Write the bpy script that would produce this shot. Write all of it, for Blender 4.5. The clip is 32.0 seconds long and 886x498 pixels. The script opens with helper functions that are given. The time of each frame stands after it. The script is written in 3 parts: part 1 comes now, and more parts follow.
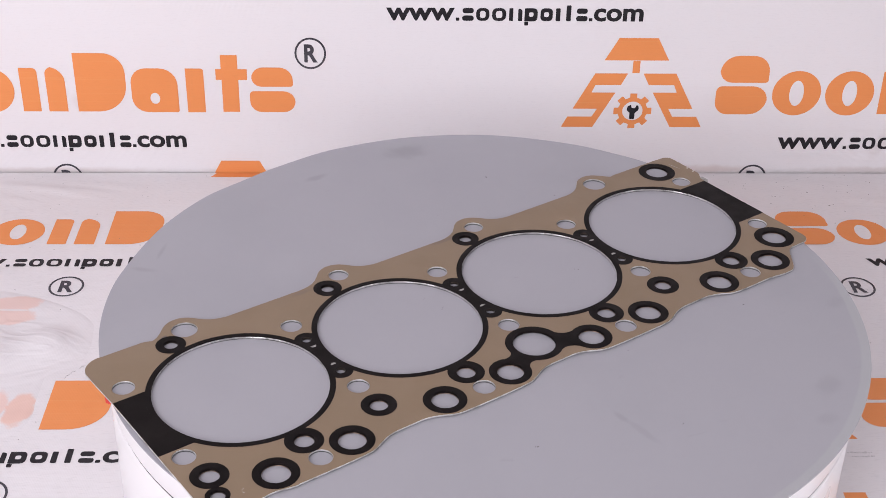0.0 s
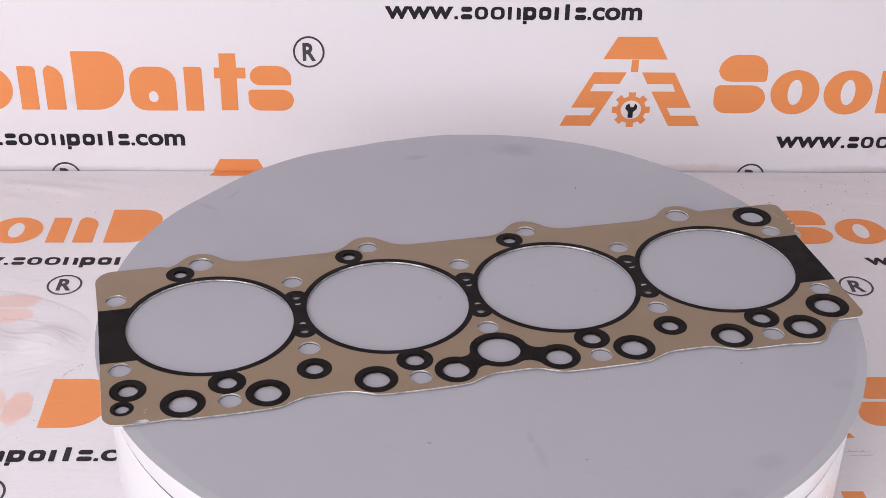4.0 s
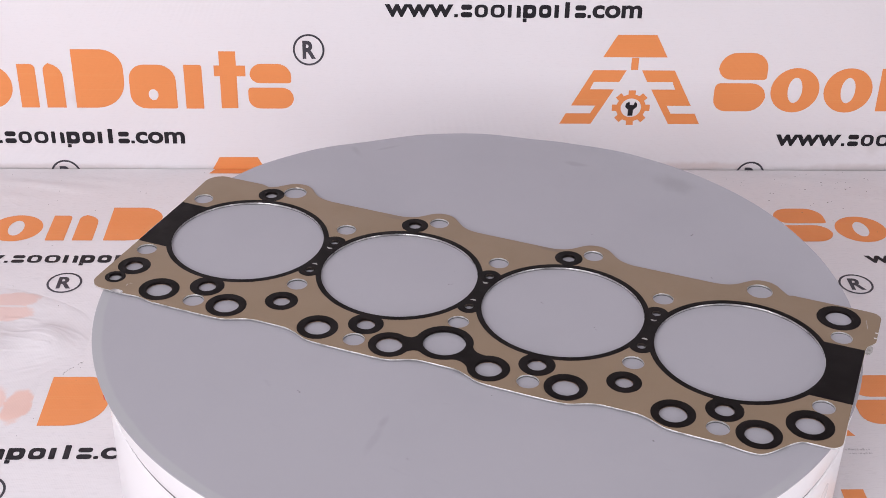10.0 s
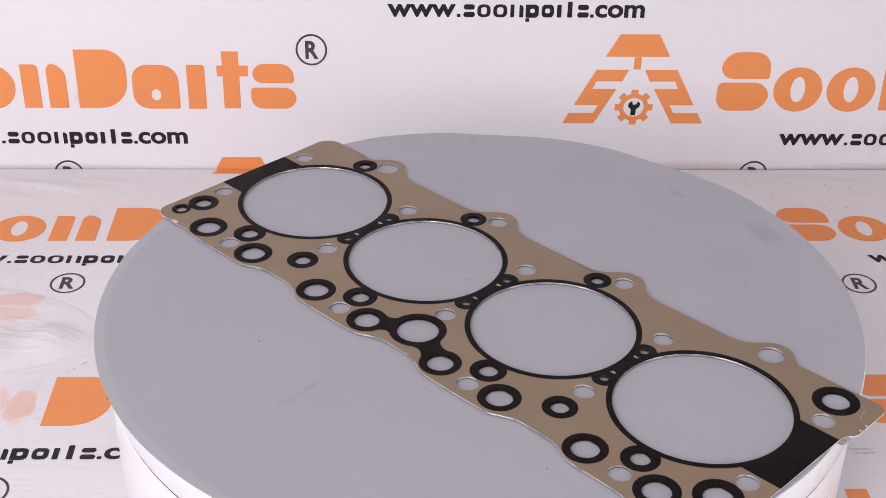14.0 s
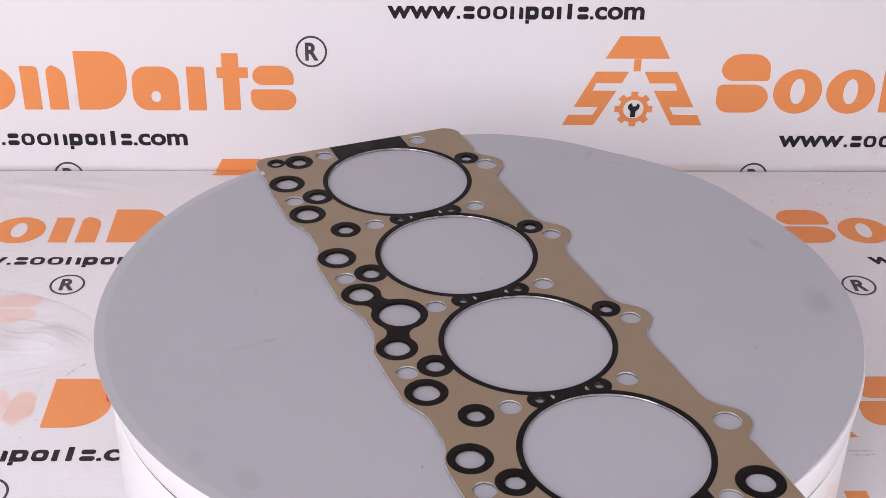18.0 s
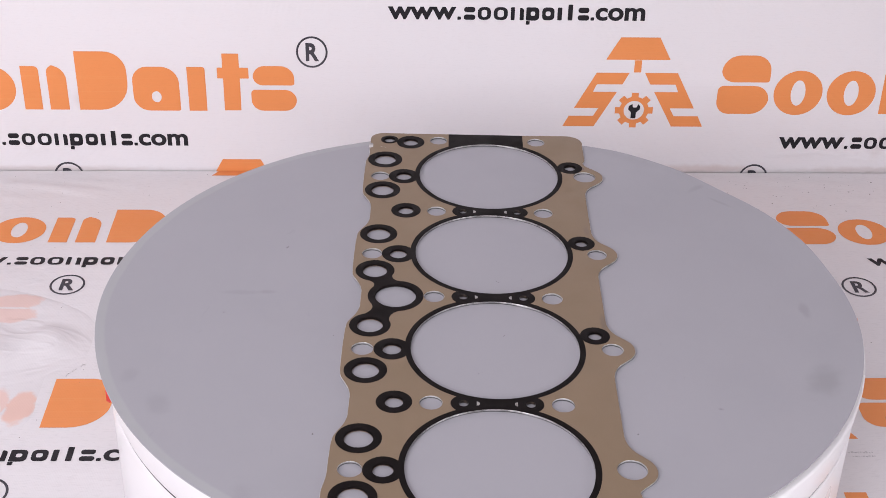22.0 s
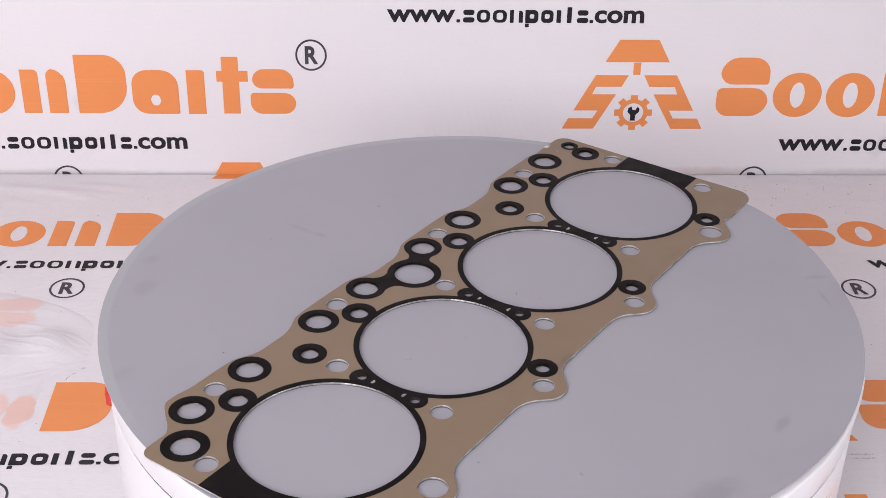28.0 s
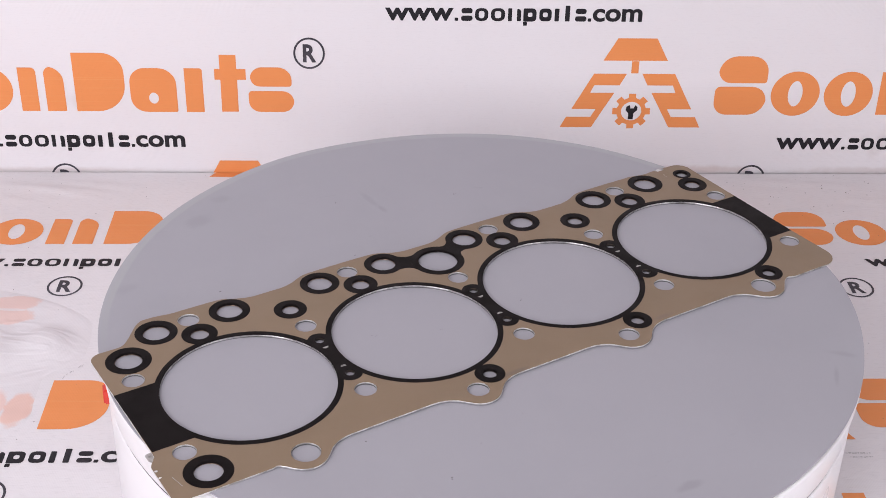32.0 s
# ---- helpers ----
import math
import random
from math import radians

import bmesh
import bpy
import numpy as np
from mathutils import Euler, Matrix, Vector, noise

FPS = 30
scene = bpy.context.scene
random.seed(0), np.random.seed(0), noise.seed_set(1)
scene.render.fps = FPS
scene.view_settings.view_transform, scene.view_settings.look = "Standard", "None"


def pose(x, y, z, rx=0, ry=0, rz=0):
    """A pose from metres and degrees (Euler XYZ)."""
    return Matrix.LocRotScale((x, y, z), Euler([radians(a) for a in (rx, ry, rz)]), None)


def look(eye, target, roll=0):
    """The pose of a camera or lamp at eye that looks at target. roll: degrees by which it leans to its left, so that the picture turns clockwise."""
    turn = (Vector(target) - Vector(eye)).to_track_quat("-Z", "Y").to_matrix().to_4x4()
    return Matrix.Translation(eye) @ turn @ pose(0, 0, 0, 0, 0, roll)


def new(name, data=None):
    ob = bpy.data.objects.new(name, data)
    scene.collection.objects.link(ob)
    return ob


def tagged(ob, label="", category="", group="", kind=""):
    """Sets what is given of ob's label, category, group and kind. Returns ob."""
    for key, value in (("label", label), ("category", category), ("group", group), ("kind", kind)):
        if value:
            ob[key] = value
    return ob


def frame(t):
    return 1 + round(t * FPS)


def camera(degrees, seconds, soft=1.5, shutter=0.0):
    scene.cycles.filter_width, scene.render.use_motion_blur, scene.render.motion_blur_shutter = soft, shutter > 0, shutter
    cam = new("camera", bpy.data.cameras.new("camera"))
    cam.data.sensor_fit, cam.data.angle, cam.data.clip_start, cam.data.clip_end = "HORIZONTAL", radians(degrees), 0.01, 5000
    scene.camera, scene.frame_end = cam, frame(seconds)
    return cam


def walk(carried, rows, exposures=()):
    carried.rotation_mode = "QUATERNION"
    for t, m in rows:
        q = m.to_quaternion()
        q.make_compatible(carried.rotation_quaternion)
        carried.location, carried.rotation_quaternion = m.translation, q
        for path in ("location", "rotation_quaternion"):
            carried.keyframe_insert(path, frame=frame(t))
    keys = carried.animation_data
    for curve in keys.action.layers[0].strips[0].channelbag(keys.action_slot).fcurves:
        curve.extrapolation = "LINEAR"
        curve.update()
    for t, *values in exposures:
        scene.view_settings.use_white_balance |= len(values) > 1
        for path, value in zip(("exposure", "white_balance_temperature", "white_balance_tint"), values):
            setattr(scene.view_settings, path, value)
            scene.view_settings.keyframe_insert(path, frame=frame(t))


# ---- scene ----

# A head gasket lies on a grey disc that turns on a white motor turntable; printed banners lie
# on the table and hang behind it. Metres; the turntable's axis is x = y = 0.
TABLE = 0.75            # height of the table's surface
TOP = TABLE + 0.150     # height of the gasket's upper face
THICK = 0.0021          # the gasket's thickness
SKEW = 4.229            # the wall and the table are turned by this about z
WALL = 0.4816           # from the axis to the hanging banner
RATE = -5.755           # degrees a second
EYE = Vector((0.0, -0.83, TOP + 0.5377))
LENS = 35.552

# ---- camera: on a stand that sways a little ----
cam = camera(LENS, 32.0, soft=0.7)


def aim(dx, dy, lean):
    """The pose for a sway of dx, dy, in 1/2445 of a radian, and a lean in degrees."""
    yaw = radians(-1.8705) - dx / 2445.4 / math.cos(radians(30.978))
    tilt = radians(30.978) - dy / 2445.4
    way = Vector((math.sin(yaw) * math.cos(tilt), math.cos(yaw) * math.cos(tilt), -math.sin(tilt)))
    return look(EYE, EYE + way, LEAN + lean)


LEAN = 1.18
walk(cam, [
    (0, aim(3.57, 5.05, -0.066)), (0.5, aim(3.20, 5.31, -0.014)), (1, aim(3.02, 5.57, -0.002)), (1.5, aim(2.71, 5.56, 0.013)),
    (2, aim(2.27, 4.78, 0.028)), (2.5, aim(1.55, 4.03, 0.043)), (3, aim(1.11, 3.48, 0.041)), (3.5, aim(0.80, 3.09, 0.020)),
    (5.5, aim(-0.42, 1.94, 0.104)), (6, aim(-0.45, 1.40, 0.094)), (6.5, aim(-0.69, 0.98, 0.094)), (7, aim(-0.78, 0.63, 0.095)),
    (7.5, aim(-0.45, 0.28, 0.045)), (8, aim(-0.30, 0.25, 0.022)), (8.5, aim(-0.31, 0.16, 0.033)), (9, aim(-0.20, -0.16, 0.048)),
    (9.5, aim(0.09, -0.54, 0.054)), (10, aim(0.35, -0.77, 0.042)), (10.5, aim(0.63, -0.91, 0.026)), (11, aim(1.24, -1.26, 0.001)),
    (11.5, aim(1.91, -1.46, -0.024)), (12, aim(2.62, -1.54, -0.046)), (12.5, aim(3.79, -1.60, -0.098)), (13, aim(4.40, -1.36, -0.102)),
    (13.5, aim(5.27, -1.42, -0.111)), (14, aim(5.49, -1.23, -0.101)), (14.5, aim(5.17, -0.12, -0.042)), (16.5, aim(5.48, 0.24, -0.094)),
    (17, aim(5.47, 0.66, -0.074)), (17.5, aim(5.34, 1.37, -0.064)), (18, aim(5.16, 1.92, -0.076)), (18.5, aim(4.95, 2.51, -0.066)),
    (19, aim(4.42, 3.02, -0.024)), (19.5, aim(3.73, 2.92, 0.034)), (20, aim(3.75, 2.79, 0.068)), (20.5, aim(4.35, 2.91, 0.050)),
    (21, aim(5.03, 3.07, 0.031)), (21.5, aim(5.55, 3.12, 0.030)), (22, aim(5.47, 3.23, 0.032)), (22.5, aim(5.01, 3.38, 0.045)),
    (23, aim(4.48, 3.59, 0.064)), (23.5, aim(4.15, 3.57, 0.052)), (24, aim(3.82, 3.94, 0.043)), (24.5, aim(3.75, 4.71, 0.039)),
    (25, aim(4.38, 5.58, 0.025)), (25.5, aim(5.15, 6.47, 0.008)), (27.5, aim(5.44, 8.21, -0.089)), (28, aim(4.84, 8.09, -0.076)),
    (28.5, aim(4.10, 7.94, -0.059)), (29, aim(3.75, 7.71, -0.023)), (29.5, aim(3.71, 7.74, -0.010)), (30, aim(3.95, 8.14, -0.051)),
    (30.5, aim(3.81, 8.10, -0.052)), (31, aim(3.05, 7.53, -0.016)), (31.5, aim(2.10, 6.44, 0.001)), (32, aim(1.11, 5.24, 0.029)),
])

# ---- light: two unseen lamps added, large at one side, small low opposite; white walls ----
world = bpy.data.worlds.new("world")
scene.world = world
world.use_nodes = True
world.node_tree.nodes["Background"].inputs[0].default_value = (0.8, 0.82, 0.9, 1)
world.node_tree.nodes["Background"].inputs[1].default_value = 0.05


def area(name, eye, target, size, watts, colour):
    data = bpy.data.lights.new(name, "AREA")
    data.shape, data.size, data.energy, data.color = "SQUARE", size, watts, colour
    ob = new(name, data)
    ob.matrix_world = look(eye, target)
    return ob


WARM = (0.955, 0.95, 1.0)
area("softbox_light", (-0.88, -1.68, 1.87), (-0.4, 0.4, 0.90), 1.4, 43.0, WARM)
area("unseen_low_lamp", (0.75, -0.72, 1.08), (-0.2, -0.4, 0.78), 0.6, 4.3, WARM)
scene.view_settings.exposure = 0.0


# ---- materials ----
class Mat:
    """A node material with a few short cuts."""

    def __init__(self, name, colour, rough, metal=0.0, coat=0.0):
        self.m = bpy.data.materials.new(name)
        self.m.use_nodes = True
        self.n, self.l = self.m.node_tree.nodes, self.m.node_tree.links
        self.b = self.n["Principled BSDF"]
        self.b.inputs["Base Color"].default_value = (*colour, 1)
        self.b.inputs["Roughness"].default_value = rough
        self.b.inputs["Metallic"].default_value = metal
        self.b.inputs["Coat Weight"].default_value = coat
        self.co = self.n.new("ShaderNodeTexCoord").outputs["Object"]
        self.colour = None
        self.height = None

    def link(self, a, b):
        self.l.new(a, b)

    def noise(self, scale, detail=4.0, rough=0.55, stretch=None, distort=0.0):
        node = self.n.new("ShaderNodeTexNoise")
        node.inputs["Scale"].default_value = scale
        node.inputs["Detail"].default_value = detail
        node.inputs["Roughness"].default_value = rough
        node.inputs["Distortion"].default_value = distort
        src = self.co
        if stretch:
            mp = self.n.new("ShaderNodeMapping")
            mp.inputs["Scale"].default_value = stretch
            self.link(src, mp.inputs[0])
            src = mp.outputs[0]
        self.link(src, node.inputs["Vector"])
        return node.outputs["Fac"]

    def wave(self, scale, axis, distort=0.6):
        node = self.n.new("ShaderNodeTexWave")
        node.bands_direction = axis
        node.inputs["Scale"].default_value = scale
        node.inputs["Distortion"].default_value = distort
        node.inputs["Detail"].default_value = 2
        self.link(self.co, node.inputs["Vector"])
        return node.outputs["Fac"]

    def remap(self, src, a, b, c=0.0, d=1.0):
        node = self.n.new("ShaderNodeMapRange")
        node.interpolation_type = "SMOOTHSTEP"
        for i, v in enumerate((a, b, c, d)):
            node.inputs[i + 1].default_value = v
        self.link(src, node.inputs[0])
        return node.outputs[0]

    def math(self, op, a, b):
        node = self.n.new("ShaderNodeMath")
        node.operation = op
        for i, v in enumerate((a, b)):
            if isinstance(v, (int, float)):
                node.inputs[i].default_value = v
            else:
                self.link(v, node.inputs[i])
        return node.outputs[0]

    def tint(self, fac, colour):
        """Mixes colour over what there is, by fac."""
        node = self.n.new("ShaderNodeMix")
        node.data_type = "RGBA"
        self.link(fac, node.inputs[0])
        if self.colour is None:
            node.inputs[6].default_value = self.b.inputs["Base Color"].default_value
        else:
            self.link(self.colour, node.inputs[6])
        node.inputs[7].default_value = (*colour, 1)
        self.colour = node.outputs[2]
        self.link(self.colour, self.b.inputs["Base Color"])
        return self

    def rough(self, fac, a, b):
        self.link(self.remap(fac, 0.3, 0.7, a, b), self.b.inputs["Roughness"])
        return self

    def bump(self, height, strength, distance):
        node = self.n.new("ShaderNodeBump")
        node.inputs["Strength"].default_value = strength
        node.inputs["Distance"].default_value = distance
        self.link(height, node.inputs["Height"])
        if self.height is not None:
            self.link(self.height, node.inputs["Normal"])
        self.height = node.outputs[0]
        self.link(self.height, self.b.inputs["Normal"])
        return self

    def near(self, x, y, rx, ry, turn=0.0, soft=0.5):
        """1 within an uneven spot round (x, y) of the thing's own plane, 0 outside."""
        mp = self.n.new("ShaderNodeMapping")
        mp.vector_type = "TEXTURE"
        mp.inputs["Location"].default_value = (x, y, 0)
        mp.inputs["Rotation"].default_value = (0, 0, radians(turn))
        mp.inputs["Scale"].default_value = (rx, ry, 1.0)
        self.link(self.co, mp.inputs[0])
        flat = self.n.new("ShaderNodeVectorMath")
        flat.operation = "MULTIPLY"
        flat.inputs[1].default_value = (1, 1, 0)
        self.link(mp.outputs[0], flat.inputs[0])
        size = self.n.new("ShaderNodeVectorMath")
        size.operation = "LENGTH"
        self.link(flat.outputs[0], size.inputs[0])
        d = self.math("ADD", size.outputs["Value"], self.math("MULTIPLY", self.math("SUBTRACT", self.noise(70, 5), 0.5), 0.7))
        return self.remap(d, 1.0, 1.0 - soft, 0.0, 1.0)


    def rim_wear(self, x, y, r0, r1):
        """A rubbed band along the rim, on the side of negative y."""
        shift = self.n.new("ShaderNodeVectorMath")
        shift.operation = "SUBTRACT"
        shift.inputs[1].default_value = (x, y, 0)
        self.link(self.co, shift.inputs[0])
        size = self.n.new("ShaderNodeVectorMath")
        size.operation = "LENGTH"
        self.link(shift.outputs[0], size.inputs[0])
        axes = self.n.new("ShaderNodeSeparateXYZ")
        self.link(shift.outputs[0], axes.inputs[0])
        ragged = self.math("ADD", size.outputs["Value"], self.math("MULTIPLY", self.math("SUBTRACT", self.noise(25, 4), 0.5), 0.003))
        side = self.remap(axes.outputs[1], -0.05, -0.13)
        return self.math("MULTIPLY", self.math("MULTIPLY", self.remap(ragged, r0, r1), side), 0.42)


def cloth(name, colour, tone, grime, crease=0.0, worn=0.16, slub=0.10, prints=(), soft=0.35):
    """Woven, printed banner cloth; prints are soft spots of another colour."""
    m = Mat(name, colour, 0.55)
    m.b.inputs["Specular IOR Level"].default_value = 0.25
    weave = m.math("ADD", m.wave(260, "X", 0.4), m.wave(230, "Y", 0.4))
    m.tint(m.remap(m.noise(5, 5), 0.42, 0.75, 0.0, tone), grime)
    m.tint(m.remap(m.noise(900, 2, 0.7), 0.5, 0.85, 0.0, 0.25), tuple(c * 0.86 for c in colour))
    m.tint(m.remap(m.noise(3.0, 3, 0.5, (0.2, 26, 26)), 0.58, 0.75, 0.0, 0.25), tuple(c * 0.93 for c in colour))
    m.tint(m.remap(m.noise(5.0, 2, 0.5, (0.6, 240, 240)), 0.60, 0.72, 0.0, worn), tuple(min(0.8, c * 1.25 + 0.05) for c in colour))
    m.tint(m.remap(m.noise(430, 3, 0.65, (0.30, 1.5, 1.5)), 0.50, 0.72, 0.0, slub), tuple(c * 0.72 for c in colour))
    for spot, spot_colour, depth in prints:
        m.tint(m.remap(m.near(*spot, soft), 0, 1, 0, depth), spot_colour)
    m.bump(weave, 0.07, 0.0004)
    m.bump(m.noise(9, 3, 0.5, (1, 1.6, 1)), 0.35, 0.006)
    if crease:
        fold = m.math("ABSOLUTE", m.math("SUBTRACT", m.noise(8, 3, 0.5, (1, 1.9, 1), 0.9), 0.5), 0.0)
        patch = m.remap(m.noise(4, 2), 0.42, 0.62)
        m.bump(m.math("MULTIPLY", m.remap(fold, 0.05, 0.0), patch), crease, 0.002)
    m.rough(m.noise(40, 3), 0.48, 0.65)
    return m.m


WHITE_CLOTH = cloth("white_banner_cloth", (0.775, 0.735, 0.76), 0.10, (0.66, 0.62, 0.63), prints=(
    # browner, darker patches along the foot
    ((-0.44, 0.002, 0.22, 0.007, 0), (0.56, 0.46, 0.44), 0.40), ((-0.19, 0.001, 0.12, 0.006, 0), (0.56, 0.44, 0.41), 0.40),
    ((0.26, 0.004, 0.10, 0.009, 0), (0.55, 0.40, 0.36), 0.45), ((0.45, 0.003, 0.14, 0.008, 0), (0.52, 0.42, 0.40), 0.40),
    # first spot: shade of an upright crease, put into the colour
    ((0.455, 0.035, 0.012, 0.030, -20), (0.64, 0.58, 0.58), 0.45), ((-0.385, 0.082, 0.016, 0.020, 0), (0.64, 0.56, 0.55), 0.4)), soft=1.0)
TABLE_CLOTH = cloth("white_table_cloth", (0.755, 0.715, 0.735), 0.20, (0.64, 0.59, 0.60), 0.10, 0.16, 0.26)
FLAP_CLOTH = cloth("thin_white_cloth", (0.755, 0.715, 0.735), 0.20, (0.64, 0.59, 0.60), 0.22, 0.16, 0.18, (
    ((-0.404, 0.225, 0.027, 0.016, 8), (0.78, 0.53, 0.47), 0.75), ((-0.404, 0.202, 0.027, 0.014, 8), (0.78, 0.53, 0.47), 0.75),
    ((-0.404, 0.213, 0.016, 0.0025, 0), (0.755, 0.70, 0.71), 0.8), ((-0.388, 0.072, 0.014, 0.027, -6), (0.78, 0.53, 0.47), 0.8),
    ((-0.365, 0.070, 0.013, 0.028, -6), (0.78, 0.50, 0.42), 0.85), ((-0.382, 0.058, 0.004, 0.016, 0), (0.755, 0.70, 0.71), 0.8),
    ((-0.440, 0.070, 0.026, 0.024, 0), (0.78, 0.58, 0.53), 0.5)))
ORANGE = cloth("orange_print", (0.80, 0.280, 0.094), 0.26, (0.70, 0.25, 0.09), 0.0, 0.34)
MARK_PRINT = cloth("grey_black_print", (0.050, 0.045, 0.057), 0.6, (0.15, 0.135, 0.16))
BLACK_PRINT = cloth("black_print", (0.014, 0.012, 0.016), 0.3, (0.03, 0.026, 0.03))

m = Mat("beige_coating", (0.250, 0.174, 0.109), 0.42, 0.25)
m.tint(m.remap(m.noise(14, 5), 0.4, 0.75, 0.0, 0.35), (0.205, 0.150, 0.093))
m.tint(m.remap(m.noise(120, 4, 0.6, (1, 3, 1)), 0.60, 0.80, 0.0, 0.25), (0.180, 0.122, 0.082))
m.tint(m.remap(m.near(0.030, 0.0765, 0.018, 0.004, 0, 0.9), 0, 1, 0, 0.4), (0.13, 0.10, 0.095))
m.tint(m.remap(m.near(-0.0975, 0.0745, 0.012, 0.004, 0, 0.9), 0, 1, 0, 0.35), (0.16, 0.12, 0.11))
m.tint(m.near(-0.204, 0.0785, 0.004, 0.002, 30), (0.15, 0.11, 0.10))
m.bump(m.noise(1600, 2), 0.12, 0.0002)
m.rough(m.noise(30, 4), 0.36, 0.5)
BEIGE = m.m

m = Mat("black_rubber_coating", (0.0034, 0.0027, 0.0028), 0.5)
m.b.inputs["Specular IOR Level"].default_value = 0.11
m.b.inputs["Specular Tint"].default_value = (1.0, 0.74, 0.70, 1)
m.tint(m.remap(m.noise(45, 5), 0.5, 0.8, 0.0, 0.5), (0.010, 0.0085, 0.0083))
m.bump(m.noise(1400, 3), 0.2, 0.0002)
m.rough(m.noise(60, 4), 0.42, 0.58)
RUBBER = m.m

m = Mat("bright_sheet_steel", (0.62, 0.61, 0.60), 0.25, 1.0)
# Dark patches imitate broken reflections along the liner, painted into the colour.
m.tint(m.remap(m.noise(40, 2), 0.42, 0.60, 0.0, 0.9), (0.16, 0.15, 0.145))
m.rough(m.noise(30, 2), 0.20, 0.32)
STEEL = m.m

m = Mat("cut_steel_edge", (0.76, 0.75, 0.74), 0.34, 0.85)
m.tint(m.remap(m.noise(90, 4), 0.45, 0.68, 0.0, 0.8), (0.36, 0.34, 0.325))
m.rough(m.noise(50, 2), 0.34, 0.5)
CUT = m.m

# Steel coloured dark to stand for the shaded gap between the sheets.
m = Mat("gap_shade_steel", (0.06, 0.058, 0.057), 0.5, 0.4)
m.tint(m.remap(m.noise(70, 3), 0.45, 0.75, 0.0, 0.5), (0.035, 0.033, 0.032))
GAP_SHADE = m.m

# Steel darkened in its colour for the shade below the plate's edge.
m = Mat("shade_grey_steel", (0.15, 0.145, 0.145), 0.5, 0.4)
m.tint(m.remap(m.noise(60, 3), 0.45, 0.7, 0.0, 0.7), (0.08, 0.077, 0.075))
m.rough(m.noise(40, 2), 0.38, 0.5)
LOWER = m.m

# Coppery glint on the ports' inner walls, put into the colour.
m = Mat("brown_glint", (0.24, 0.17, 0.135), 0.28, 1.0)
m.tint(m.remap(m.noise(200, 3), 0.42, 0.7, 0.0, 0.8), (0.05, 0.036, 0.03))
BROWN = m.m

m = Mat("worn_steel", (0.42, 0.40, 0.385), 0.45, 0.3)
m.tint(m.remap(m.noise(300, 3), 0.45, 0.7, 0.0, 0.8), (0.20, 0.18, 0.17))
SLIT = m.m

m = Mat("dark_eyelet", (0.05, 0.038, 0.032), 0.28, 0.6)
m.tint(m.remap(m.noise(260, 4), 0.5, 0.65, 0.0, 0.7), (0.13, 0.095, 0.075))
EYE_METAL = m.m

m = Mat("grey_plastic_sheet", (0.374, 0.359, 0.393), 0.42)
m.b.inputs["Specular IOR Level"].default_value = 0.25
m.tint(m.remap(m.noise(6, 5), 0.45, 0.75, 0.0, 0.25), (0.30, 0.295, 0.325))
m.tint(m.remap(m.near(0.072, 0.230, 0.030, 0.018, -18, 1.0), 0, 1, 0, 0.34), (0.21, 0.21, 0.21))
m.tint(m.remap(m.near(0.006, -0.174, 0.027, 0.0045, 96, 1.0), 0, 1, 0, 0.14), (0.20, 0.195, 0.21))
m.tint(m.remap(m.near(0.003, -0.155, 0.011, 0.004, 92, 1.0), 0, 1, 0, 0.20), (0.20, 0.195, 0.20))
m.tint(m.remap(m.near(0.143, -0.199, 0.022, 0.012, 20, 1.0), 0, 1, 0, 0.16), (0.19, 0.19, 0.195))
m.tint(m.remap(m.near(0.114, -0.225, 0.014, 0.010, 0, 1.0), 0, 1, 0, 0.13), (0.19, 0.19, 0.195))
m.tint(m.remap(m.near(-0.191, 0.165, 0.016, 0.005, -43, 1.0), 0, 1, 0, 0.20), (0.20, 0.20, 0.20))
m.tint(m.remap(m.near(-0.170, 0.182, 0.018, 0.003, 50, 1.0), 0, 1, 0, 0.22), (0.20, 0.20, 0.20))
m.tint(m.remap(m.near(0.221, -0.129, 0.015, 0.010, 20, 1.0), 0, 1, 0, 0.12), (0.20, 0.20, 0.205))
m.tint(m.remap(m.near(-0.014, 0.229, 0.016, 0.006, 5, 0.9), 0, 1, 0, 0.28), (0.21, 0.205, 0.215))
m.tint(m.remap(m.noise(38, 6, 0.6, (1, 4, 1), 1.2), 0.66, 0.78, 0.0, 0.18), (0.25, 0.245, 0.26))
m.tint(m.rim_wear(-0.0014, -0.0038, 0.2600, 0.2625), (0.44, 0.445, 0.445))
m.bump(m.noise(7, 3), 0.2, 0.004)
m.bump(m.noise(900, 2), 0.08, 0.0002)
m.rough(m.noise(18, 5), 0.36, 0.50)
GREY = m.m

m = Mat("white_glossy_plastic", (0.79, 0.76, 0.775), 0.22)
m.tint(m.remap(m.noise(11, 5), 0.5, 0.8, 0.0, 0.3), (0.66, 0.625, 0.635))
m.rough(m.noise(9, 2), 0.26, 0.36)
PLASTIC = m.m

m = Mat("dark_gap", (0.018, 0.016, 0.017), 0.7)
m.tint(m.remap(m.noise(60, 4), 0.5, 0.75), (0.06, 0.055, 0.057))
GAP = m.m

m = Mat("red_sticker", (0.62, 0.045, 0.03), 0.35)
m.tint(m.remap(m.noise(90, 3), 0.5, 0.8, 0.0, 0.4), (0.45, 0.04, 0.03))
RED = m.m

m = Mat("dark_dust", (0.15, 0.135, 0.135), 0.9)
m.tint(m.remap(m.noise(80, 3), 0.4, 0.7), (0.16, 0.14, 0.14))
DUST = m.m

m = Mat("faded_grey_print", (0.47, 0.44, 0.455), 0.7)
m.tint(m.remap(m.noise(300, 3), 0.4, 0.6), (0.62, 0.58, 0.6))
FADED = m.m

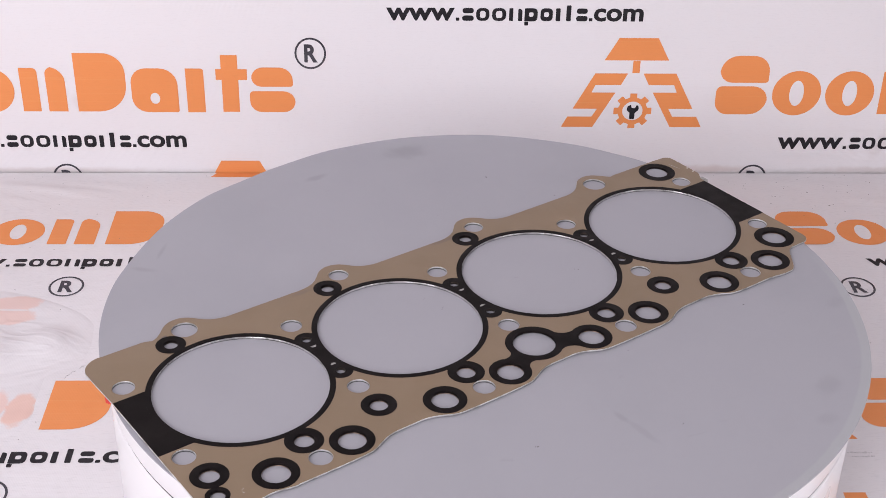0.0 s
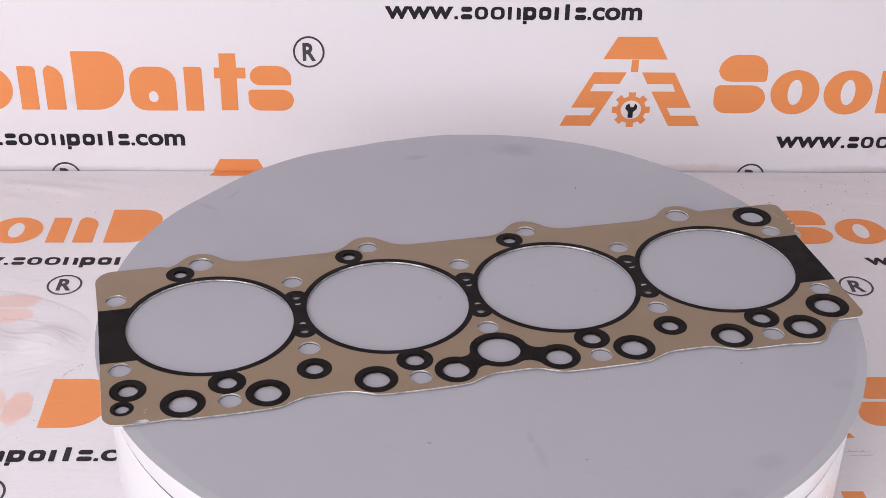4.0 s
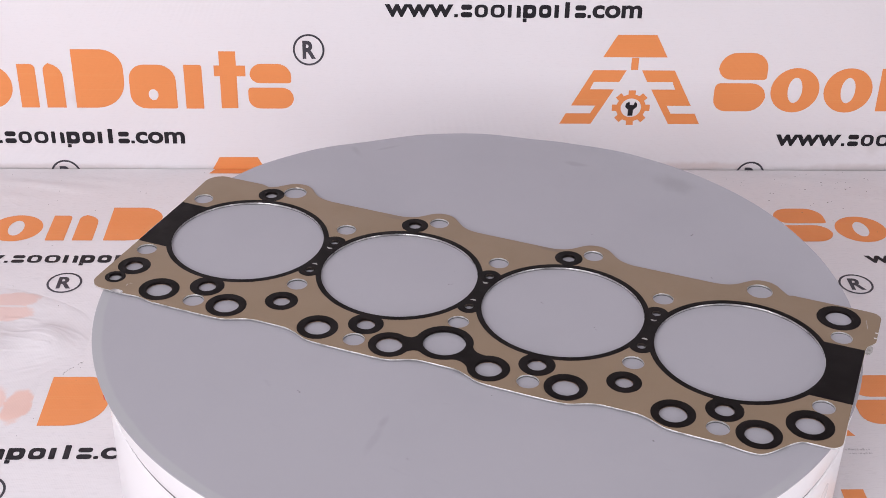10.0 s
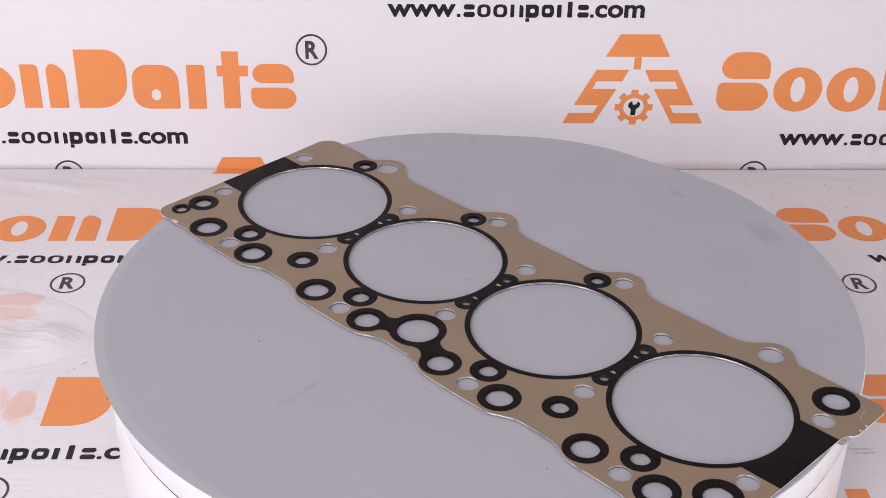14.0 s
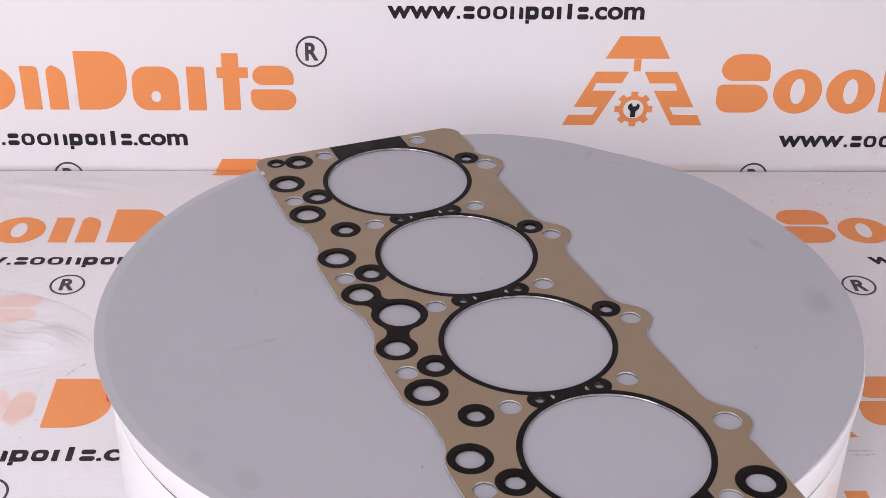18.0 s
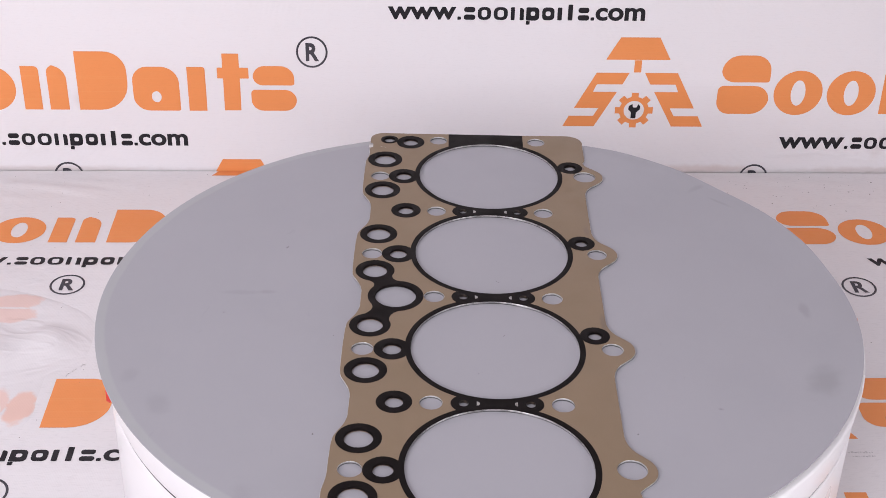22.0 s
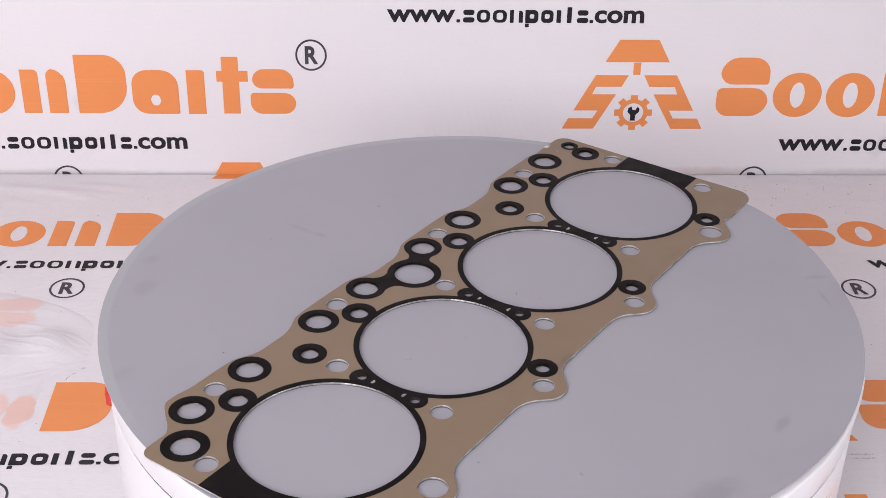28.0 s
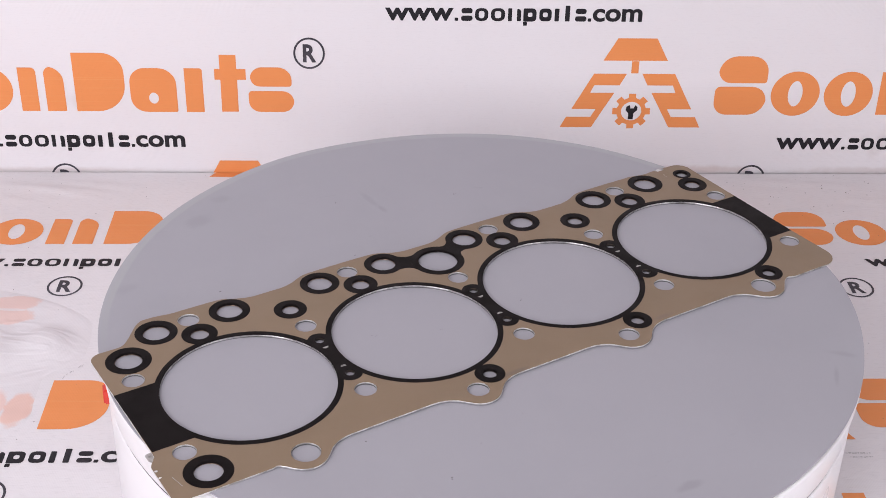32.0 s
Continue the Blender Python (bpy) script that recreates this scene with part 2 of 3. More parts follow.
m = Mat("white_wall_paint", (0.78, 0.76, 0.77), 0.8)
m.tint(m.remap(m.noise(2, 5), 0.45, 0.75, 0.0, 0.4), (0.72, 0.70, 0.71))
m.bump(m.noise(160, 4), 0.2, 0.001)
PAINT = m.m

m = Mat("grey_floor_tiles", (0.42, 0.41, 0.40), 0.45)
m.tint(m.remap(m.noise(4, 6), 0.4, 0.7, 0.0, 0.6), (0.35, 0.34, 0.33))
FLOOR = m.m

m = Mat("table_wood", (0.34, 0.22, 0.12), 0.5)
m.tint(m.remap(m.noise(5, 6, 0.6, (1, 14, 14)), 0.4, 0.65), (0.24, 0.15, 0.08))
m.bump(m.noise(5, 6, 0.6, (1, 14, 14)), 0.2, 0.001)
WOOD = m.m


# ---- mesh helpers ----
def smooth(x):
    x = min(1.0, max(0.0, x))
    return x * x * (3 - 2 * x)


def circle(x, y, r, n=64, squash=1.0):
    return [(x + r * math.cos(2 * math.pi * i / n), y + r * squash * math.sin(2 * math.pi * i / n)) for i in range(n)]


def corner(cx, cy, r, a0, a1, n=8):
    return [(cx + r * math.cos(radians(a0 + (a1 - a0) * i / n)), cy + r * math.sin(radians(a0 + (a1 - a0) * i / n))) for i in range(n + 1)]


def plate(name, loops, z0, z1, material, bevel=0.0):
    """A flat plate between z0 and z1: closed loops, those inside others are holes."""
    curve = bpy.data.curves.new(name, "CURVE")
    curve.dimensions, curve.fill_mode = "2D", "BOTH"
    curve.extrude = max((z1 - z0) / 2 - bevel, 0.0)
    curve.bevel_depth, curve.bevel_resolution, curve.offset = bevel, 1, -bevel
    for loop in loops:
        s = curve.splines.new("POLY")
        s.points.add(len(loop) - 1)
        for p, (x, y) in zip(s.points, loop):
            p.co = (x, y, 0, 1)
        s.use_cyclic_u = True
    ob = bpy.data.objects.new(name, curve)
    mesh = bpy.data.meshes.new_from_object(ob)
    bpy.data.objects.remove(ob)
    bpy.data.curves.remove(curve)
    mesh.transform(Matrix.Translation((0, 0, (z0 + z1) / 2)))
    mesh.name = name
    mesh.materials.clear()
    mesh.materials.append(material)
    return mesh


def lathe(name, profile, material, n=160, smooth=True):
    """A body of revolution about z from (r, z) pairs."""
    verts, faces = [], []
    for r, z in profile:
        verts += [(r * math.cos(2 * math.pi * i / n), r * math.sin(2 * math.pi * i / n), z) for i in range(n)]
    for k in range(len(profile) - 1):
        for i in range(n):
            j = (i + 1) % n
            faces.append((k * n + i, k * n + j, (k + 1) * n + j, (k + 1) * n + i))
    mesh = bpy.data.meshes.new(name)
    mesh.from_pydata(verts, [], faces)
    mesh.polygons.foreach_set("use_smooth", [smooth] * len(faces))
    mesh.materials.append(material)
    return mesh


def box_mesh(name, x0, x1, y0, y1, z0, z1, material, bevel=0.0):
    bm = bmesh.new()
    bmesh.ops.create_cube(bm, size=1)
    for v in bm.verts:
        v.co = Vector(((x0 + x1) / 2 + v.co.x * (x1 - x0), (y0 + y1) / 2 + v.co.y * (y1 - y0), (z0 + z1) / 2 + v.co.z * (z1 - z0)))
    if bevel:
        bmesh.ops.bevel(bm, geom=bm.edges[:], offset=bevel, segments=2, affect="EDGES")
    mesh = bpy.data.meshes.new(name)
    bm.to_mesh(mesh)
    bm.free()
    mesh.materials.append(material)
    return mesh


def grid_mesh(name, xs, ys, height, material):
    verts = [(x, y, height(x, y)) for y in ys for x in xs]
    w = len(xs)
    faces = [(j * w + i, j * w + i + 1, (j + 1) * w + i + 1, (j + 1) * w + i) for j in range(len(ys) - 1) for i in range(w - 1)]
    mesh = bpy.data.meshes.new(name)
    mesh.from_pydata(verts, [], faces)
    mesh.polygons.foreach_set("use_smooth", [True] * len(faces))
    mesh.materials.append(material)
    return mesh


def part(name, mesh, parent, label="", m=None):
    ob = new(name, mesh)
    ob.parent = parent
    if m is not None:
        ob.matrix_basis = m
    return tagged(ob, label)


SET = pose(0, 0, 0, 0, 0, SKEW)


# ---- the room ----
def room():
    x0, x1, y0, y1, h, t = -2.2, 2.2, -2.6, WALL + 0.012, 2.75, 0.12
    for name, b in (("wall_north", (x0 - t, x1 + t, y1, y1 + t, 0, h)), ("wall_south", (x0 - t, x1 + t, y0 - t, y0, 0, h)),
                    ("wall_west", (x0 - t, x0, y0, y1, 0, h)), ("wall_east", (x1, x1 + t, y0, y1, 0, h))):
        ob = tagged(new(name, box_mesh(name, *b, PAINT)), "plain white painted wall", "wall", kind="structure")
        ob.matrix_basis = SET
    ob = tagged(new("floor", box_mesh("floor", x0 - t, x1 + t, y0 - t, y1 + t, -0.1, -0.001, FLOOR)), "plain grey floor", "floor", kind="structure")
    ob.matrix_basis = SET
    ob = tagged(new("ceiling", box_mesh("ceiling", x0 - t, x1 + t, y0 - t, y1 + t, h + 0.001, h + 0.1, PAINT)), "plain white ceiling", "ceiling", kind="structure")
    ob.matrix_basis = SET


def table():
    thing = tagged(new("table"), "long wooden table covered by a printed white banner", "table")
    thing.matrix_basis = SET
    y1 = WALL - 0.006
    part("tabletop", box_mesh("tabletop", -1.0, 1.0, -0.52, y1, TABLE - 0.036, TABLE - 0.0022, WOOD, 0.003), thing)
    for x in (-0.94, 0.94):
        for y in (-0.46, y1 - 0.06):
            part("leg", box_mesh("leg", x - 0.03, x + 0.03, y - 0.03, y + 0.03, 0.0, TABLE - 0.037, WOOD, 0.003), thing)


# ---- prints on the banners: plain blocks for the lettering, a derrick-like sign ----
MM = 0.001
PRINT = 0.00006


def block(x0, x1, y0, y1, r, n=6):
    """A rounded block; r: corner radius, or four from lower left counterclockwise."""
    rs = r if isinstance(r, tuple) else (r, r, r, r)
    pts = []
    for (cx, cy, sx, sy), q, a in zip(((x0, y0, 1, 1), (x1, y0, -1, 1), (x1, y1, -1, -1), (x0, y1, 1, -1)), rs, (180, 270, 0, 90)):
        if q <= 0:
            pts.append((cx, cy))
            continue
        for i in range(n + 1):
            b = radians(a + 90 * i / n)
            pts.append((cx + sx * q + q * math.cos(b), cy + sy * q + q * math.sin(b)))
    return pts


def scaled(loops):
    return [[(x * MM, y * MM) for x, y in loop] for loop in loops]


def word_shapes():
    """The orange word's place-holding shapes: slabs, discs, bars and blocks, from its lower left corner."""
    x, cap = 49, 66
    hole = lambda cx, cy, rx, ry: circle(cx, cy, rx, 20, ry / rx)
    disc = lambda cx: [circle(cx, x / 2 - 0.3, 25.6, 40, 0.985), circle(cx, x / 2 - 0.3, 7.6, 24, 1.9)]
    cross = [(376.6, 0.6), (393.7, 0.6), (393.9, 36.5), (403, 36.5), (403, 48.4), (393.8, 48.4), (393.7, 63.9), (376.7, 63.9), (376.7, 48.4), (371, 48.4),
             (371, 36.5), (376.8, 36.5)]
    rows = [[block(0.8, 52, 36, cap, (14, 3, 18, 18))], [block(-1.2, 53, 0, 32, (14, 18, 16, 6))], disc(83.4), disc(139.4),
            [block(171.8, 190.0, 0.6, x, (0, 0, 5, 0))], [block(197.8, 217.3, 0.6, x + 1, (0, 0, 16, 8))], [block(227.8, 279, 0.6, cap - 0.6, (0, 30, 22, 0), 9)],
            [block(284.0, 331.5, 0, x, (16, 2, 18, 16)), hole(307.6, 15.6, 5.0, 6.2)], [block(340.2, 358.6, 0, x, (0, 0, 3, 0))], [cross],
            [block(407.2, 449.5, 29, 50.4, (10, 3, 14, 12))], [block(404.8, 451.4, 0.4, 24, (12, 12, 12, 4))]]
    return [plate("letter_block", scaled(r), 0, PRINT, ORANGE) for r in rows]


def lettering(name, body, x0, x1, y0, y1, material, bold=0.0):
    """Upright letters of the built-in font, drawn out to fill a box in mm."""
    font = bpy.data.curves.new(name, "FONT")
    font.body, font.size, font.extrude, font.offset, font.resolution_u = body, 1.0, 0.0, bold, 4
    ob = bpy.data.objects.new(name, font)
    mesh = bpy.data.meshes.new_from_object(ob)
    bpy.data.objects.remove(ob)
    xs, ys = [v.co.x for v in mesh.vertices], [v.co.y for v in mesh.vertices]
    kx, ky = (x1 - x0) / (max(xs) - min(xs)), (y1 - y0) / (max(ys) - min(ys))
    for v in mesh.vertices:
        v.co = ((x0 + (v.co.x - min(xs)) * kx) * MM, (y0 + (v.co.y - min(ys)) * ky) * MM, PRINT)
    mesh.materials.clear()
    mesh.materials.append(material)
    return mesh


def address_shapes():
    """The black line under the word: its first and last letters, and plain bars between them."""
    x = 13.6
    ring = lambda a, b: [block(a, b, 0, x, 5.2, 4), block(a + 3.9, b - 3.9, 3.0, x - 3.0, 2.2, 3)]
    rows = [[block(149.2, 160.6, 8.0, x, 2.4, 3)], [block(149.0, 160.8, 0, 5.6, 2.4, 3)], ring(163.2, 176.8), ring(179.6, 194.0),
            [block(197.2, 201.2, 0, x, 0.6, 3)], [block(206.4, 210.6, 0, x - 0.6, (0, 0, 3, 1), 3)],
            [block(213.0, 226.4, -0.4, x, (1, 4, 4, 1), 3), block(217.6, 222.2, 4.6, 9.2, 1.4, 2)], [block(213.0, 217.0, -4.8, -0.8, 0.6, 3)],
            [block(229.4, 242.0, 0, x, 4, 3), block(233.0, 238.0, 4.4, 9.4, 1.4, 2)], [block(245.2, 249.8, 0, x, 0.8, 3)], [block(256.0, 260.8, 0, 16.8, 0.8, 3)],
            [block(266.6, 277.8, 8.0, x, 2.4, 3)], [block(266.3, 278.1, 0, 5.6, 2.4, 3)]]
    rows += [[block(a, a + 3.6, 0, 3.4, 0.6, 3)] for a in (142.4, 279.6)]
    bars = [plate("text_bar", scaled(r), 0, PRINT, BLACK_PRINT) for r in rows]
    return bars + [lettering("text_letters", "www", 71.0, 141.2, 0, x, BLACK_PRINT, 0.030),
                   lettering("text_letters", "com", 284.4, 335.8, -0.2, x + 0.2, BLACK_PRINT, 0.030)]


def sign_shapes():
    """The sign: a trapezoid on a stem, two stepped legs, a gear with a dark tool; origin at its foot's middle, on the word's baseline."""
    out = []
    out.append(plate("sign_roof", scaled([[(-33.5, 60.5), (33, 60.5), (20, 85), (-20, 85)]]), 0, PRINT, ORANGE))
    out.append(plate("sign_stem", scaled([[(-3.7, 46.5), (3.7, 46.5), (3.7, 60), (-3.7, 60)]]), 0, PRINT, ORANGE))
    leg = [(42, 46), (8, 46), (14.5, 33), (41, 33), (44.5, 24.5), (19.5, 24.5), (41, -15), (74, -15), (68, -3), (42.5, -3), (37.5, 6), (63, 6)]
    for s in (-1, 1):
        loop = [(s * x, y) for x, y in leg]
        out.append(plate("sign_leg", scaled([loop if s < 0 else loop[::-1]]), 0, PRINT, ORANGE))
    gear = []
    for i in range(8):
        for a, r in ((-13.5, 15.6), (-10.5, 20.2), (10.5, 20.2), (13.5, 15.6)):
            b = radians(90 + 45 * i + a)
            gear.append((r * math.cos(b), 3.6 + r * math.sin(b)))
    out.append(plate("sign_gear", scaled([gear, circle(0, 3.6, 10.7, 32)]), 0, PRINT, ORANGE))
    tool = [(-2.8, -5.6), (2.4, -5.6), (2.6, 1.2), (6.2, 4.6), (6.4, 8.2), (4.2, 10.6), (2.4, 6.8), (-1.0, 6.8), (-2.0, 10.8), (-5.4, 8.6), (-6.0, 4.6), (-2.8, 1.2)]
    out.append(plate("sign_tool", scaled([tool]), 0, PRINT, BLACK_PRINT))
    return out


def mark_shapes():
    """A ring round the letter R."""
    ring = plate("mark_ring", scaled([circle(0, 0, 16.0, 48, 1.07), circle(0, 0, 14.0, 48, 1.075)]), 0, PRINT, MARK_PRINT)
    mesh = lettering("mark_letter", "R", -6.3, 7.2, -9.9, 9.9, MARK_PRINT, 0.034)
    return [ring, mesh]


WORD, ADDRESS, SIGN, MARK = word_shapes(), address_shapes(), sign_shapes(), mark_shapes()


INK = {"letter_block": "orange printed block", "text_bar": "small black printed bar", "text_letters": "small black printed letters", "mark_ring": "thin dark printed ring",
       "mark_letter": "dark printed letter R", "sign_tool": "black printed tool shape"}


def stamp(meshes, thing, m, keep=None):
    for mesh in meshes:
        if keep:
            pts = [m @ v.co for v in mesh.vertices]
            if not any(keep(p) for p in pts):
                continue
        name = mesh.name.split(".")[0]
        part(name, mesh, thing, INK.get(name, "orange printed shape"), m)


def unit(thing, base, s, b, what, keep=None):
    """One print: sign, word, ring mark and address line; s: the word's left end, b: its baseline, in mm."""
    at = lambda x, y: base @ Matrix.Translation((x * MM, y * MM, 0))
    if "w" in what:
        stamp(WORD, thing, at(s, b), keep)
    if "a" in what:
        stamp(ADDRESS, thing, at(s, b - 40.5), keep)
    if "l" in what:
        stamp(SIGN, thing, at(s - 87, b), keep)
    if "m" in what:
        stamp(MARK, thing, at(s + 468.4, b + 66), keep)


def hanging_banner():
    thing = tagged(new("hanging_banner"), "white cloth banner with orange and black prints hanging on the wall", "banner")
    thing.matrix_basis = SET @ Matrix.Translation((0, WALL, TABLE))
    n, k = 46, 24
    xs = [-1.1 + 2.2 * i / n for i in range(n + 1)]
    zs = [-0.34, -0.1, -0.02] + [-0.010 + 0.002 * i for i in range(11)] + [0.02 + 1.14 * i / k for i in range(k + 1)]
    sheet = grid_mesh("sheet", xs, zs, lambda x, y: -0.0012 * smooth((0.006 - y) / 0.012), WHITE_CLOTH)
    up = pose(0, 0, 0, 90, 0, 0)
    part("sheet", sheet, thing, "", up)
    base = up @ Matrix.Translation((0, 0, 0.0002))
    unit(thing, base, -616.6, 70.3, "wam")
    unit(thing, base, 273, 69.5, "lwa")
    unit(thing, base @ Matrix.Diagonal((0.979, 1, 1, 1)), -143.6, 212.8, "a")
    stamp(MARK, thing, base @ Matrix.Translation((-0.409, -0.007, 0)))
    stamp(MARK, thing, base @ Matrix.Translation((0.322, -0.007, 0)))
    stamp(SIGN[:1], thing, base @ Matrix.Translation((-0.226, -0.071, 0)))


FOLDS = ((-0.470, 0.452, -0.372, 0.437, 1.3, 7.0), (-0.418, 0.441, -0.380, 0.428, 1.1, 4.0), (-0.390, 0.458, -0.330, 0.446, 0.8, 6.0), (-0.505, 0.430, -0.445, 0.418, 1.0, 8.0),
         (0.330, 0.462, 0.420, 0.452, 0.7, 7.0), (0.410, 0.425, 0.480, 0.412, 0.8, 8.0))


def fold_height(x, y):
    """Low soft folds in the strip between the prints and the wall, each along a line; height and width in mm."""
    z = 0.0
    for x0, y0, x1, y1, high, wide in FOLDS:
        dx, dy = x1 - x0, y1 - y0
        k = dx * dx + dy * dy
        f = ((x - x0) * dx + (y - y0) * dy) / k
        if -0.4 < f < 1.4:
            off = ((x - x0) * dy - (y - y0) * dx) / math.sqrt(k) / (wide * MM)
            z += high * MM * math.exp(-off * off) * smooth((f + 0.3) / 0.5) * smooth((1.3 - f) / 0.5)
    return z * smooth((y - 0.402) / 0.012) * smooth((0.478 - y) / 0.012)


def table_banner():
    thing = tagged(new("table_banner"), "creased white cloth banner with orange and black prints on a table", "banner")
    thing.matrix_basis = SET @ Matrix.Translation((0, 0, TABLE))
    xs = [-1.02 + 2.04 * i / 60 for i in range(61)]
    y1 = WALL - 0.0012
    fine = [-1.02 + 2.04 * i / 340 for i in range(341)]
    ys = [-0.53 + 0.92 * i / 24 for i in range(25)] + [0.39 + (y1 - 0.39) * i / 45 for i in range(1, 46)]
    part("sheet", grid_mesh("sheet", fine, ys, fold_height, TABLE_CLOTH), thing)
    part("front_drop", grid_mesh("front_drop", xs, [0.0, 0.1, 0.2, 0.3], lambda x, y: 0.006 * math.sin(9 * x) * y / 0.3, TABLE_CLOTH),
         thing, "", Matrix.Translation((0, -0.53, -0.3)) @ pose(0, 0, 0, 90, 0, 0))
    base = Matrix.Translation((0, 0, 0.0002))
    clear = lambda p: p.x * p.x + p.y * p.y > 0.262 ** 2 and not (p.x < -0.3465 and 0.03 < p.y < 0.243)
    for s, b in ((-571, 331), (321.8, 330.2), (-833, 189.4), (-97.6, 186.1), (-571.5, 44), (-834, -99), (-101, -100.5)):
        unit(thing, base, s, b, "lwam", clear)
    unit(thing, base, 318.2, 42.4, "lwam", clear)
    strip = [(-257, 470.5), (-203, 470.5), (-206, 480.2), (-251, 480.2)]
    part("sign_foot", plate("sign_foot", scaled([strip]), 0, PRINT, ORANGE), thing, "orange printed strip", base)
    rnd = random.Random(5)
    for low, high, start in ((9.2, 11.6, 292.0), (4.6, 6.6, 294.5)):
        x = start
        while x < 312:
            w = rnd.uniform(0.9, 2.2)
            part("faint_bar", plate("faint_bar", scaled([block(x, x + w, low + rnd.uniform(0, 0.6), high - rnd.uniform(0, 0.8), 0.2, 2)]), 0, PRINT, FADED), thing, "", base)
            x += w + rnd.uniform(0.3, 1.0)


def flap_height(s, q):
    """The thin overlapping cloth: rumpled inside, let into the banner round its edge."""
    edge = -0.352 + 0.006 * smooth((q - 0.018) / 0.05) + 0.028 * smooth((q - 0.112) / 0.03) - 0.09 * max(0.0, (q - 0.19) / 0.07) ** 1.5
    fade = smooth((edge - s) / 0.05) * smooth((q - 0.018) / 0.05) * smooth((0.262 - q) / 0.10)
    a, c = s * 0.86 + q * 0.5, q * 0.86 - s * 0.5
    z = 0.0030 + 0.0085 * noise.noise(Vector((a * 7, c * 26, 1.3))) + 0.0042 * noise.noise(Vector((s * 30, q * 26, 4.0)))
    return max(z, 0.0006) * fade + 0.0003 - 0.0009 * (1 - smooth(fade * 9)), edge


def cloth_flap():
    thing = tagged(new("cloth_flap"), "thin rumpled white cloth with pale print showing through", "cloth")
    thing.matrix_basis = SET @ Matrix.Translation((0, 0, TABLE))
    n, k = 70, 60
    verts, faces = [], []
    for j in range(k + 1):
        q = 0.016 + 0.248 * j / k
        edge = flap_height(0, q)[1] + 0.004
        for i in range(n + 1):
            s = -0.60 + (edge + 0.60) * i / n
            verts.append((s, q, flap_height(s, q)[0]))
    for j in range(k):
        for i in range(n):
            a = j * (n + 1) + i
            faces.append((a, a + 1, a + n + 2, a + n + 1))
    mesh = bpy.data.meshes.new("sheet")
    mesh.from_pydata(verts, [], faces)
    mesh.polygons.foreach_set("use_smooth", [True] * len(faces))
    mesh.materials.append(FLAP_CLOTH)
    part("sheet", mesh, thing)
    for ends in (((-0.3375, 0.112), (-0.3345, 0.119)), ((-0.3335, 0.1195), (-0.3300, 0.1235)), ((-0.3280, 0.1265), (-0.3235, 0.1315))):
        verts, faces = [], []
        for i in range(9):
            f = i / 8
            x, y = (a + (b - a) * f for a, b in zip(*ends))
            x += 0.0006 * math.sin(9 * f + ends[0][1] * 900)
            z, r = max(flap_height(x, y)[0], 0.0) + 0.0002, 0.00012 * (1.0 - 0.6 * abs(2 * f - 1))
            verts += [(x - r, y + r, z), (x + r, y - r, z), (x, y, z + 1.4 * r)]
            if i:
                k = 3 * i
                faces += [(k - 3 + a, k - 3 + (a + 1) % 3, k + (a + 1) % 3, k + a) for a in range(3)]
        thread = bpy.data.meshes.new("loose_thread")
        thread.from_pydata(verts, [], faces)
        thread.materials.append(DUST)
        part("loose_thread", thread, thing, "dark frayed thread at the hem")


def flecks(name, places, thing, size, seed):
    """Tiny uneven crumbs at (x, y, z)."""
    rnd = random.Random(seed)
    verts, faces = [], []
    for x, y, z in places:
        r, n, turn, flat = rnd.uniform(*size), 6, rnd.uniform(0, 6), rnd.uniform(0.4, 1.0)
        k = len(verts)
        for i in range(n):
            a, q = turn + 2 * math.pi * i / n, r * rnd.uniform(0.6, 1.2)
            verts.append((x + q * math.cos(a), y + q * flat * math.sin(a), z))
        verts.append((x, y, z + r * 0.5))
        faces += [(k + i, k + (i + 1) % n, k + n) for i in range(n)]
    mesh = bpy.data.meshes.new(name)
    mesh.from_pydata(verts, [], faces)
    mesh.materials.append(DUST)
    return mesh


def table_dirt():
    rnd = random.Random(11)
    places = [(x * MM, y * MM, 0.0007) for x, y in (
        (306, 451), (306, 444), (331, 428), (334, 427), (370, 436), (390, 446), (440, 461), (443, 458), (434, 432), (419, 441), (413, 437), (367, 402), (399, 396),
        (326, 412), (284, 434), (391, 452), (402, 439), (386, 408))]
    pale = [(x * MM, y * MM, 0.0007) for x, y in (
        (-433, 469), (-422, 469), (-408, 454), (-405, 430), (-403, 410), (-438, 438), (-361, 390),
        (-319, 445), (-293, 418), (-316, 426), (-410, 402), (-413, 324), (-322, 429), (-324, 128), (-326, 130), (-324, 122))]
    big = flecks("dirt_specks", places, None, (0.0006, 0.0011), 7)
    places = pale
    ob = tagged(new("dirt_specks", big), "dark specks of dirt scattered on the banner", "dirt", kind="stuff")
    ob.matrix_basis = SET @ Matrix.Translation((0, 0, TABLE))
    for i in range(120):
        s = rnd.uniform(-0.50, 0.50)
        if s < 0 and rnd.random() < 0.65:
            continue
        places.append((s, WALL - 0.006 - abs(rnd.gauss(0, 0.045)), 0.0007))
    for i in range(34):
        places.append((rnd.choice((-1, 1)) * rnd.uniform(0.29, 0.48), rnd.uniform(0.0, 0.38), 0.0007))
    ob = tagged(new("grit", flecks("grit", places, None, (0.0003, 0.0007), 3)), "fine grit scattered on the banner", "dirt", kind="stuff")
    ob.matrix_basis = SET @ Matrix.Translation((0, 0, TABLE))


